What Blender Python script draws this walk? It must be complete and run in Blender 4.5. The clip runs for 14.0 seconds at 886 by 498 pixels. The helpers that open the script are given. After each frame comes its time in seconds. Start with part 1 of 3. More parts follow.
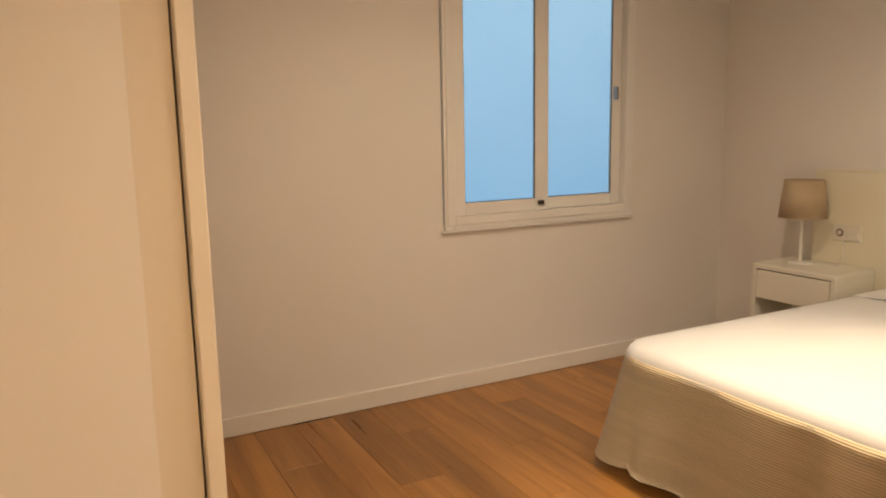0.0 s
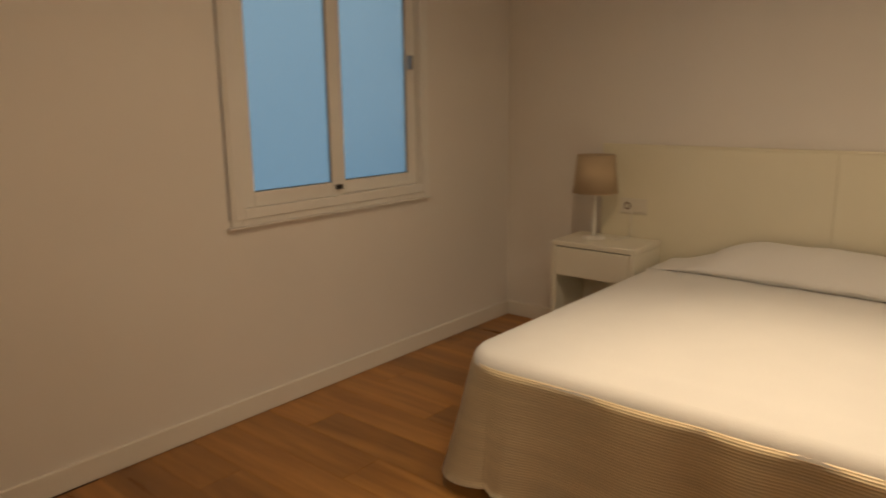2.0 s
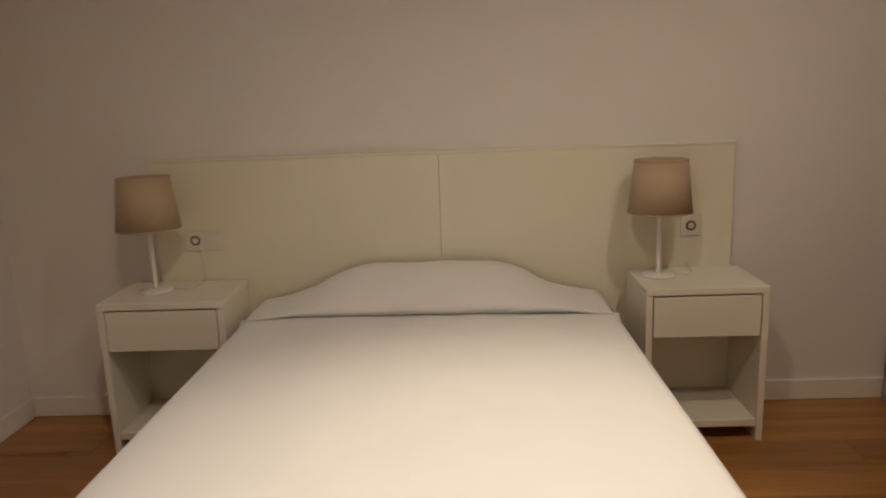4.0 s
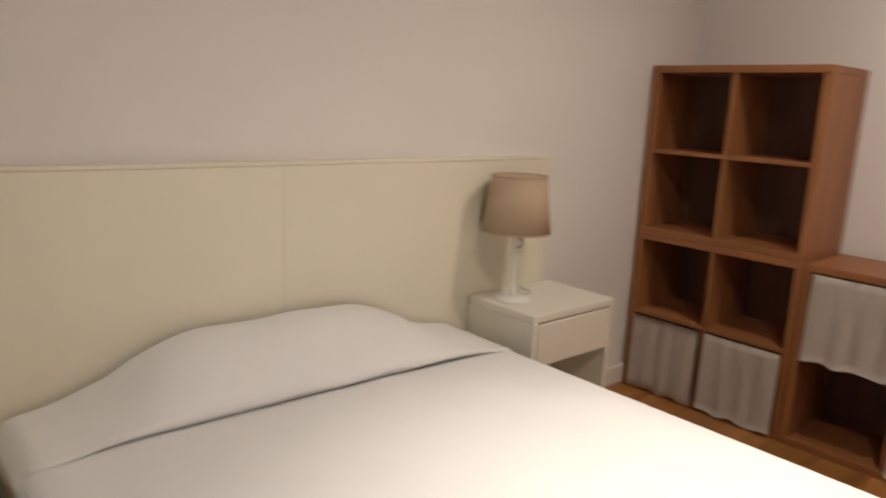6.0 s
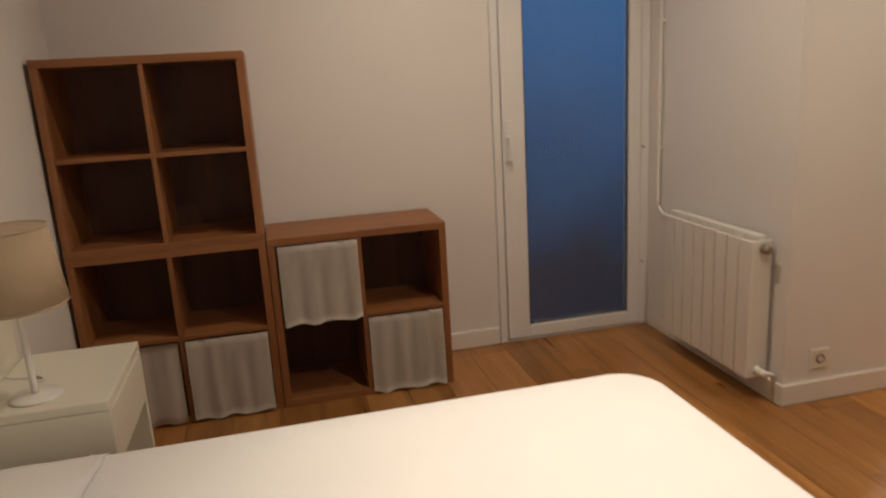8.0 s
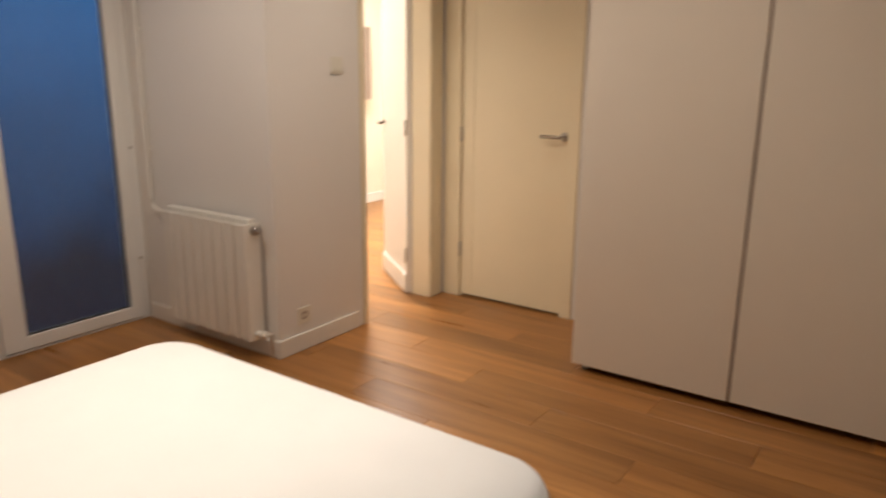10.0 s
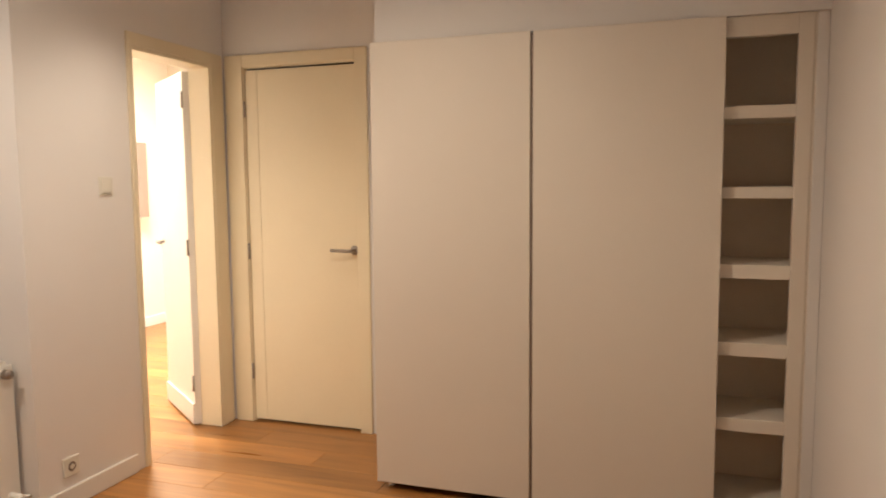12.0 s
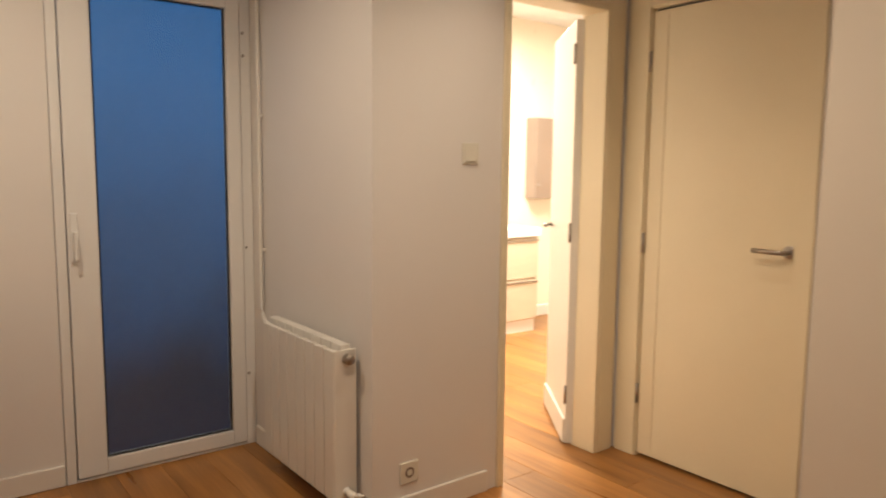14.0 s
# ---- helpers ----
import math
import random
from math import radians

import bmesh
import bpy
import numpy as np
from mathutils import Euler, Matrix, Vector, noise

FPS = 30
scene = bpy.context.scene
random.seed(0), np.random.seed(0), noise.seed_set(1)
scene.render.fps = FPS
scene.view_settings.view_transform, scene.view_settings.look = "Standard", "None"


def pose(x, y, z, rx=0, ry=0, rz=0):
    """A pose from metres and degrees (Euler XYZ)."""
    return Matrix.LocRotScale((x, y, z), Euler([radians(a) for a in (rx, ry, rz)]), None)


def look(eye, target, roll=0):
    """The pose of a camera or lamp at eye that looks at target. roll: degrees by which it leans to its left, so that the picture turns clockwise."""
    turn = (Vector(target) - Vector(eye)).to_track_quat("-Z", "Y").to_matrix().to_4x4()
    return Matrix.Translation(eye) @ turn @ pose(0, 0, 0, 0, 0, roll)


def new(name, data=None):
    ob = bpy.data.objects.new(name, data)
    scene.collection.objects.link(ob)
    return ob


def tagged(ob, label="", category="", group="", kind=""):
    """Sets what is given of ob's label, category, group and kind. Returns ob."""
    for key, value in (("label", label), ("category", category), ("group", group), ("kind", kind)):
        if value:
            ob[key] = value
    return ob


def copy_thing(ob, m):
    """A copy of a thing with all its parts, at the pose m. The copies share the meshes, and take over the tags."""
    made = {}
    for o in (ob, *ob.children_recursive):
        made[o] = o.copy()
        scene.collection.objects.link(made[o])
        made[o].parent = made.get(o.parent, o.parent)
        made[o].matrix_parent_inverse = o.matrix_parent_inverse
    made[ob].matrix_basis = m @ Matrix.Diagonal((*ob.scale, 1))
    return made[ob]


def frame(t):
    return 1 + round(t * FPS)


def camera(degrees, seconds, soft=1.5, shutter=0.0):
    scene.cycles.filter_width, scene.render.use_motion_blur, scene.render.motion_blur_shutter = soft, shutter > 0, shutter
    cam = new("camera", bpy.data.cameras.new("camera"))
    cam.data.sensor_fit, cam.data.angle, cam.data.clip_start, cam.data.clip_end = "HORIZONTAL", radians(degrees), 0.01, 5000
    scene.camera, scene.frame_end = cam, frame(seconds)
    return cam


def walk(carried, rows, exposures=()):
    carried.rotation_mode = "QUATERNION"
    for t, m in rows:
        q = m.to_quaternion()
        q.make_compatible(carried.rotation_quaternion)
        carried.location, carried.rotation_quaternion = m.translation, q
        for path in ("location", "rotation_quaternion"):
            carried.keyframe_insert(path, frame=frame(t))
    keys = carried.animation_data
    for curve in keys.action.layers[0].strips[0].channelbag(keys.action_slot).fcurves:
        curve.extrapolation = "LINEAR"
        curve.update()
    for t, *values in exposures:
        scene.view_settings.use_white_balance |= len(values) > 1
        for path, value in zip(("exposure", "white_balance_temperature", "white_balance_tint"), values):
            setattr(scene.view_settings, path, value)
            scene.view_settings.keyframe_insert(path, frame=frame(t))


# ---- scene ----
cam = camera(64.0, 14.0, soft=1.9, shutter=0.5)
PATH = [
    (0, (3.125, -3.645, 1.31), (1.487, -2.778, 1.018), -1.1),
    (0.5, (2.985, -3.665, 1.35), (1.259, -2.722, 1.002), -0.8),
    (1, (2.762, -3.628, 1.374), (1.078, -2.617, 0.995), 0.2),
    (1.5, (2.718, -3.591, 1.362), (1.154, -2.405, 0.978), 0.6),
    (2, (2.525, -3.613, 1.346), (1.26, -2.119, 0.935), -0.7),
    (2.5, (2.382, -3.438, 1.355), (1.331, -1.785, 0.949), -1.3),
    (3, (2.215, -3.252, 1.328), (1.479, -1.445, 0.889), 0.1),
    (3.2, (2.231, -3.162, 1.33), (1.647, -1.295, 0.914), -0.6),
    (5.3, (1.049, -2.329, 1.246), (1.758, -0.497, 0.868), 3.0),
    (5.5, (0.979, -2.208, 1.276), (1.833, -0.44, 0.897), 4.1),
    (6, (0.836, -1.858, 1.288), (2.133, -0.39, 0.883), 2.7),
    (6.5, (0.706, -1.457, 1.363), (2.445, -0.569, 0.931), -1.7),
    (7, (0.743, -1.218, 1.335), (2.626, -0.718, 0.882), -1.3),
    (7.5, (0.768, -1.095, 1.347), (2.72, -1.072, 0.915), 0.6),
    (8, (0.752, -0.837, 1.355), (2.645, -1.275, 0.88), -3.3),
    (8.5, (0.612, -0.641, 1.38), (2.406, -1.288, 0.776), -0.3),
    (9, (0.526, -0.521, 1.355), (2.065, -1.651, 0.759), 1.3),
    (9.2, (0.504, -0.514, 1.35), (1.968, -1.741, 0.758), 1.0),
    (11.3, (0.516, -0.529, 1.356), (1.102, -2.426, 1.112), -0.3),
    (11.5, (0.506, -0.53, 1.365), (1.101, -2.428, 1.159), -0.3),
    (12, (0.514, -0.559, 1.383), (1.139, -2.449, 1.196), -0.5),
    (12.5, (0.52, -0.559, 1.394), (1.373, -2.359, 1.214), -0.4),
    (13, (0.551, -0.805, 1.345), (1.756, -2.388, 1.139), 0.2),
    (13.2, (0.591, -0.951, 1.356), (1.916, -2.427, 1.102), 0.7),
    (13.5, (0.704, -1.111, 1.357), (2.128, -2.497, 1.129), -0.1),
    (14, (0.857, -1.388, 1.313), (2.434, -2.599, 1.094), 0.6),
]
walk(cam, [(t, look(e, a, r)) for t, e, a, r in PATH],
     exposures=[(0, 0.95, 6700, 10), (0.6, 0.78, 6900, 10), (1.5, 0.88, 7000, 10), (2.0, 0.1, 7300, 10), (3.2, -0.05, 6700, 10), (5.3, 0.72, 5400, 10), (6.3, 0.85, 5500, 10),
                (7.0, 0.35, 6100, 10), (7.6, 0.4, 6200, 10), (8.5, 0.42, 5500, 10), (9.2, 0.3, 5600, 10), (11.3, 1.1, 5700, 10), (12.5, 0.98, 5900, 10), (13.5, 0.85, 6100, 10), (14.0, 0.65, 6200, 10)])

# ---- world and lights ----
world = bpy.data.worlds.new("world")
scene.world = world
world.use_nodes = True
wn = world.node_tree.nodes
sky = wn.new("ShaderNodeTexSky")
sky.sky_type = "NISHITA"
sky.sun_disc = False
sky.sun_elevation = radians(4)
sky.sun_rotation = radians(200)
world.node_tree.links.new(sky.outputs[0], wn["Background"].inputs[0])
wn["Background"].inputs[1].default_value = 0.05

CEIL = 2.62
WARM = (1.0, 0.8, 0.58)
WEST = 0.004


def spot(name, x, y, power, cone, blend, colour=WARM, tilt=(0, 0), radius=0.04):
    lamp = bpy.data.lights.new(name, "SPOT")
    lamp.energy, lamp.spot_size, lamp.spot_blend, lamp.color, lamp.shadow_soft_size = power, radians(cone), blend, colour, radius
    ob = new(name, lamp)
    ob.matrix_world = pose(x, y, CEIL - 0.03, tilt[0], tilt[1], 0)
    return ob


spot("bed_downlight", 2.03, -1.5, 102, 62, 1.0)
spot("entrance_downlight", 2.46, -3.1, 28, 92, 1.0)
spot("window_downlight", 1.7, -2.1, 33, 163, 0.7)
spot("shelf_downlight", 3.0, -1.55, 35, 156, 0.8)

bath = bpy.data.lights.new("bathroom_ceiling_light", "AREA")
bath.shape, bath.size, bath.size_y, bath.energy, bath.color = "RECTANGLE", 0.8, 0.8, 100, (1.0, 0.9, 0.76)
new("bathroom_ceiling_light", bath).matrix_world = pose(4.3, -4.75, CEIL - 0.1)


# ---- materials ----
def material(name, colour, rough=0.6, metal=0.0, vary=0.06, scale=6.0, grain=120.0, bump=0.08, spec=0.5, random_tint=0.0, stretch=(1, 1, 1), coat=0.0, sheen=0.0):
    """A paint, fabric or metal with broad stains, fine grain and a little relief."""
    m = bpy.data.materials.new(name)
    m.use_nodes = True
    n, l = m.node_tree.nodes, m.node_tree.links
    b = n["Principled BSDF"]
    b.inputs["Metallic"].default_value = metal
    b.inputs["Specular IOR Level"].default_value = spec
    b.inputs["Coat Weight"].default_value = coat
    b.inputs["Sheen Weight"].default_value = sheen
    tc = n.new("ShaderNodeTexCoord")
    mp = n.new("ShaderNodeMapping")
    mp.inputs["Scale"].default_value = stretch
    l.new(tc.outputs["Object"], mp.inputs[0])
    big, fine = n.new("ShaderNodeTexNoise"), n.new("ShaderNodeTexNoise")
    big.inputs["Scale"].default_value, big.inputs["Detail"].default_value = scale, 5
    fine.inputs["Scale"].default_value, fine.inputs["Detail"].default_value = grain, 3
    for node in (big, fine):
        l.new(mp.outputs[0], node.inputs["Vector"])
    mix = n.new("ShaderNodeMath")
    mix.operation = "MULTIPLY_ADD"
    mix.inputs[1].default_value = 0.35
    l.new(fine.outputs["Fac"], mix.inputs[0])
    l.new(big.outputs["Fac"], mix.inputs[2])
    ramp = n.new("ShaderNodeMapRange")
    ramp.inputs["From Min"].default_value, ramp.inputs["From Max"].default_value = 0.35, 1.0
    ramp.inputs["To Min"].default_value, ramp.inputs["To Max"].default_value = 1 - vary, 1 + vary
    l.new(mix.outputs[0], ramp.inputs["Value"])
    hsv = n.new("ShaderNodeHueSaturation")
    hsv.inputs["Color"].default_value = (*colour, 1)
    if random_tint:
        info = n.new("ShaderNodeObjectInfo")
        rr = n.new("ShaderNodeMapRange")
        rr.inputs["To Min"].default_value, rr.inputs["To Max"].default_value = 1 - random_tint, 1 + random_tint
        l.new(info.outputs["Random"], rr.inputs["Value"])
        mul = n.new("ShaderNodeMath")
        mul.operation = "MULTIPLY"
        l.new(rr.outputs[0], mul.inputs[0])
        l.new(ramp.outputs[0], mul.inputs[1])
        l.new(mul.outputs[0], hsv.inputs["Value"])
    else:
        l.new(ramp.outputs[0], hsv.inputs["Value"])
    l.new(hsv.outputs[0], b.inputs["Base Color"])
    rg = n.new("ShaderNodeMapRange")
    rg.inputs["To Min"].default_value, rg.inputs["To Max"].default_value = rough - 0.07, min(1, rough + 0.07)
    l.new(big.outputs["Fac"], rg.inputs["Value"])
    l.new(rg.outputs[0], b.inputs["Roughness"])
    bp = n.new("ShaderNodeBump")
    bp.inputs["Strength"].default_value, bp.inputs["Distance"].default_value = bump, 0.004
    l.new(mix.outputs[0], bp.inputs["Height"])
    l.new(bp.outputs[0], b.inputs["Normal"])
    return m


def wood(name, dark, light, rough, along, rand=0.25, coarse=7.0):
    """Wood with grain that runs along one axis of the object."""
    m = bpy.data.materials.new(name)
    m.use_nodes = True
    n, l = m.node_tree.nodes, m.node_tree.links
    b = n["Principled BSDF"]
    tc, mp, info = n.new("ShaderNodeTexCoord"), n.new("ShaderNodeMapping"), n.new("ShaderNodeObjectInfo")
    s = [coarse * 3, coarse * 3, coarse * 3]
    s[along] = coarse * 0.22
    mp.inputs["Scale"].default_value = s
    shift = n.new("ShaderNodeVectorMath")
    shift.operation = "ADD"
    off = n.new("ShaderNodeMath")
    off.operation = "MULTIPLY"
    off.inputs[1].default_value = 37.0
    l.new(info.outputs["Random"], off.inputs[0])
    l.new(tc.outputs["Object"], mp.inputs[0])
    l.new(mp.outputs[0], shift.inputs[0])
    l.new(off.outputs[0], shift.inputs[1])
    rings, fibre = n.new("ShaderNodeTexNoise"), n.new("ShaderNodeTexNoise")
    rings.inputs["Scale"].default_value, rings.inputs["Detail"].default_value, rings.inputs["Distortion"].default_value = 0.8, 6, 0.7
    fibre.inputs["Scale"].default_value, fibre.inputs["Detail"].default_value = 6.0, 4
    for node in (rings, fibre):
        l.new(shift.outputs[0], node.inputs["Vector"])
    add = n.new("ShaderNodeMath")
    add.operation = "MULTIPLY_ADD"
    add.inputs[1].default_value = 0.3
    l.new(fibre.outputs["Fac"], add.inputs[0])
    l.new(rings.outputs["Fac"], add.inputs[2])
    cr = n.new("ShaderNodeValToRGB")
    cr.color_ramp.elements[0].position, cr.color_ramp.elements[1].position = 0.42, 0.9
    cr.color_ramp.elements[0].color, cr.color_ramp.elements[1].color = (*dark, 1), (*light, 1)
    l.new(add.outputs[0], cr.inputs[0])
    hsv, rr = n.new("ShaderNodeHueSaturation"), n.new("ShaderNodeMapRange")
    rr.inputs["To Min"].default_value, rr.inputs["To Max"].default_value = 1 - rand, 1 + rand
    l.new(info.outputs["Random"], rr.inputs["Value"])
    l.new(rr.outputs[0], hsv.inputs["Value"])
    l.new(cr.outputs[0], hsv.inputs["Color"])
    l.new(hsv.outputs[0], b.inputs["Base Color"])
    rg = n.new("ShaderNodeMapRange")
    rg.inputs["To Min"].default_value, rg.inputs["To Max"].default_value = rough - 0.08, rough + 0.1
    l.new(rings.outputs["Fac"], rg.inputs["Value"])
    l.new(rg.outputs[0], b.inputs["Roughness"])
    bp = n.new("ShaderNodeBump")
    bp.inputs["Strength"].default_value, bp.inputs["Distance"].default_value = 0.12, 0.002
    l.new(add.outputs[0], bp.inputs["Height"])
    l.new(bp.outputs[0], b.inputs["Normal"])
    return m


def ribbed(m, pitch, strength):
    """Adds fine horizontal woven ribs to a cloth material's relief."""
    n, l = m.node_tree.nodes, m.node_tree.links
    bsdf = n["Principled BSDF"]
    tc, wave, bp = n.new("ShaderNodeTexCoord"), n.new("ShaderNodeTexWave"), n.new("ShaderNodeBump")
    wave.bands_direction = "Z"
    wave.inputs["Scale"].default_value = 0.314 / pitch
    wave.inputs["Distortion"].default_value = 0.4
    l.new(tc.outputs["Object"], wave.inputs["Vector"])
    bp.inputs["Strength"].default_value, bp.inputs["Distance"].default_value = strength, 0.003
    l.new(wave.outputs["Fac"], bp.inputs["Height"])
    if bsdf.inputs["Normal"].is_linked:
        l.new(bsdf.inputs["Normal"].links[0].from_socket, bp.inputs["Normal"])
    l.new(bp.outputs["Normal"], bsdf.inputs["Normal"])
    tone, mul = n.new("ShaderNodeMapRange"), n.new("ShaderNodeHueSaturation")
    tone.inputs["To Min"].default_value, tone.inputs["To Max"].default_value = 0.9, 1.05
    l.new(wave.outputs["Fac"], tone.inputs["Value"])
    l.new(tone.outputs[0], mul.inputs["Value"])
    l.new(bsdf.inputs["Base Color"].links[0].from_socket, mul.inputs["Color"])
    l.new(mul.outputs[0], bsdf.inputs["Base Color"])


def pane_material(name, tint, haze):
    """Frosted pane: lets the daylight behind it through, a little milky, glossy in front."""
    m = bpy.data.materials.new(name)
    m.use_nodes = True
    n, l = m.node_tree.nodes, m.node_tree.links
    n.remove(n["Principled BSDF"])
    out = n["Material Output"]
    tr, di, gl = n.new("ShaderNodeBsdfTransparent"), n.new("ShaderNodeBsdfDiffuse"), n.new("ShaderNodeBsdfGlossy")
    tr.inputs[0].default_value = (*tint, 1)
    di.inputs[0].default_value = (0.3, 0.36, 0.4, 1)
    gl.inputs["Roughness"].default_value = 0.22
    m1, m2, fr = n.new("ShaderNodeMixShader"), n.new("ShaderNodeMixShader"), n.new("ShaderNodeFresnel")
    fr.inputs[0].default_value = 1.3
    m1.inputs[0].default_value = haze
    l.new(tr.outputs[0], m1.inputs[1])
    l.new(di.outputs[0], m1.inputs[2])
    l.new(fr.outputs[0], m2.inputs[0])
    l.new(m1.outputs[0], m2.inputs[1])
    l.new(gl.outputs[0], m2.inputs[2])
    l.new(m2.outputs[0], out.inputs[0])
    return m


def glow_backdrop(name, low, high, z0, z1, strength):
    """Dusk light outside a pane, from its lower to its upper colour."""
    m = bpy.data.materials.new(name)
    m.use_nodes = True
    n, l = m.node_tree.nodes, m.node_tree.links
    n.remove(n["Principled BSDF"])
    em, tc, sep, mr, cr, nz = (n.new("ShaderNode" + k) for k in ("Emission", "TexCoord", "SeparateXYZ", "MapRange", "ValToRGB", "TexNoise"))
    nz.inputs["Scale"].default_value = 2.2
    l.new(tc.outputs["Object"], nz.inputs["Vector"])
    l.new(tc.outputs["Object"], sep.inputs[0])
    add = n.new("ShaderNodeMath")
    add.operation = "MULTIPLY_ADD"
    add.inputs[1].default_value = 0.5
    l.new(nz.outputs["Fac"], add.inputs[0])
    l.new(sep.outputs["Z"], add.inputs[2])
    mr.inputs["From Min"].default_value, mr.inputs["From Max"].default_value = z0 + 0.25, z1 + 0.25
    l.new(add.outputs[0], mr.inputs["Value"])
    l.new(mr.outputs[0], cr.inputs[0])
    cr.color_ramp.elements[0].color, cr.color_ramp.elements[1].color = (*low, 1), (*high, 1)
    l.new(cr.outputs[0], em.inputs[0])
    em.inputs[1].default_value = strength
    l.new(em.outputs[0], n["Material Output"].inputs[0])
    return m


M_WALL = material("wall_paint", (0.76, 0.72, 0.67), 0.75, vary=0.03, scale=1.6, grain=260, bump=0.06)
M_CEIL = material("ceiling_paint", (0.8, 0.79, 0.76), 0.85, vary=0.02, scale=1.5, grain=200)
M_TRIM = material("white_trim_paint", (0.77, 0.73, 0.66), 0.45, vary=0.03, scale=4, grain=90, bump=0.03)
M_DOOR = material("cream_door_paint", (0.78, 0.68, 0.48), 0.42, vary=0.03, scale=3, grain=70, bump=0.03)
M_PVC = material("white_window_frame", (0.78, 0.76, 0.72), 0.35, vary=0.02, scale=5, grain=60, bump=0.02)
M_WARD = material("off_white_laminate", (0.74, 0.66, 0.55), 0.5, vary=0.025, scale=2.5, grain=150, bump=0.03)
M_WARD_IN = material("brown_laminate_back", (0.7, 0.57, 0.44), 0.6, vary=0.06, scale=4, grain=120)
M_HEAD = material("cream_headboard_panel", (0.76, 0.71, 0.56), 0.5, vary=0.03, scale=3, grain=140, bump=0.05)
M_NS = material("white_lacquer", (0.78, 0.74, 0.63), 0.35, vary=0.025, scale=6, grain=90, bump=0.02)
M_LINEN = material("white_bed_linen", (0.81, 0.795, 0.77), 0.85, vary=0.03, scale=5, grain=420, bump=0.22, sheen=0.25)
M_SATIN = material("woven_silky_throw", (0.8, 0.67, 0.46), 0.4, vary=0.12, scale=8, grain=60, bump=0.7, stretch=(0.2, 0.2, 3.2), sheen=0.3)
ribbed(M_SATIN, 0.009, 0.4)
M_SHADE = material("beige_lamp_fabric", (0.45, 0.34, 0.22), 0.9, vary=0.08, scale=9, grain=380, bump=0.25)
M_STEM = material("white_lamp_metal", (0.8, 0.78, 0.72), 0.3, vary=0.02)
M_CURTAIN = material("whitewashed_cotton", (0.8, 0.73, 0.63), 0.9, vary=0.1, scale=7, grain=200, bump=0.25, stretch=(4, 4, 0.7))
M_BLACK = material("black_plastic", (0.02, 0.02, 0.022), 0.4, vary=0.1)
M_STEEL = material("brushed_steel", (0.36, 0.32, 0.28), 0.32, metal=1.0, vary=0.05, grain=200)
M_RAD = material("enamelled_radiator", (0.78, 0.74, 0.66), 0.32, vary=0.03, scale=6, grain=70, bump=0.02)
M_PLASTIC = material("ivory_plastic", (0.72, 0.68, 0.58), 0.4, vary=0.02)
M_DARKGAP = material("dark_recess", (0.05, 0.04, 0.035), 0.8, vary=0.1)
M_CERAMIC = material("white_ceramic", (0.85, 0.84, 0.82), 0.15, vary=0.01)
M_TILE = material("cream_wall_tile", (0.8, 0.72, 0.58), 0.3, vary=0.03, scale=3, grain=60, bump=0.02)
M_VANITY = material("beige_vanity_front", (0.6, 0.5, 0.36), 0.45, vary=0.06, scale=5, grain=120, stretch=(1, 1, 4))
M_FLOOR = wood("oak_floor_board", (0.23, 0.094, 0.02), (0.46, 0.215, 0.057), 0.3, 0, 0.2, 5.0)
M_SHELF = wood("walnut_shelf_board", (0.2, 0.072, 0.02), (0.35, 0.15, 0.05), 0.45, 2, 0.08, 6.0)
M_SHELF_H = wood("walnut_shelf_board_across", (0.2, 0.072, 0.02), (0.35, 0.15, 0.05), 0.45, 1, 0.08, 6.0)
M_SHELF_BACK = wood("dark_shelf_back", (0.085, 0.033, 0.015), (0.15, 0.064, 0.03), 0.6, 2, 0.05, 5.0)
M_TAUPE = material("taupe_laminate", (0.27, 0.2, 0.15), 0.45, vary=0.06, scale=5, grain=120)
M_PANE = pane_material("frosted_pane", (0.9, 0.95, 1.0), 0.1)
M_DUSK_W = glow_backdrop("dusk_light_window", (0.25, 0.47, 0.66), (0.42, 0.64, 0.79), 0.7, 2.1, 0.66)
M_DUSK_D = glow_backdrop("dusk_light_door", (0.018, 0.015, 0.026), (0.04, 0.145, 0.32), 0.35, 1.75, 0.62)


# ---- mesh helpers ----
def box_into(bm, x0, x1, y0, y1, z0, z1, bevel=0.0, segments=2):
    made = bmesh.ops.create_cube(bm, size=1.0)["verts"]
    for v in made:
        v.co = Vector(((x0 + x1) / 2 + v.co.x * (x1 - x0), (y0 + y1) / 2 + v.co.y * (y1 - y0), (z0 + z1) / 2 + v.co.z * (z1 - z0)))
    if bevel:
        edges = list({e for v in made for e in v.link_edges})
        bmesh.ops.bevel(bm, geom=edges, offset=bevel, segments=segments, profile=0.5, affect="EDGES")
    return bm


def box(x0, x1, y0, y1, z0, z1, bevel=0.0, segments=2):
    return box_into(bmesh.new(), x0, x1, y0, y1, z0, z1, bevel, segments)


def boxes(*sets, bevel=0.0):
    bm = bmesh.new()
    for s in sets:
        box_into(bm, *s, bevel)
    return bm


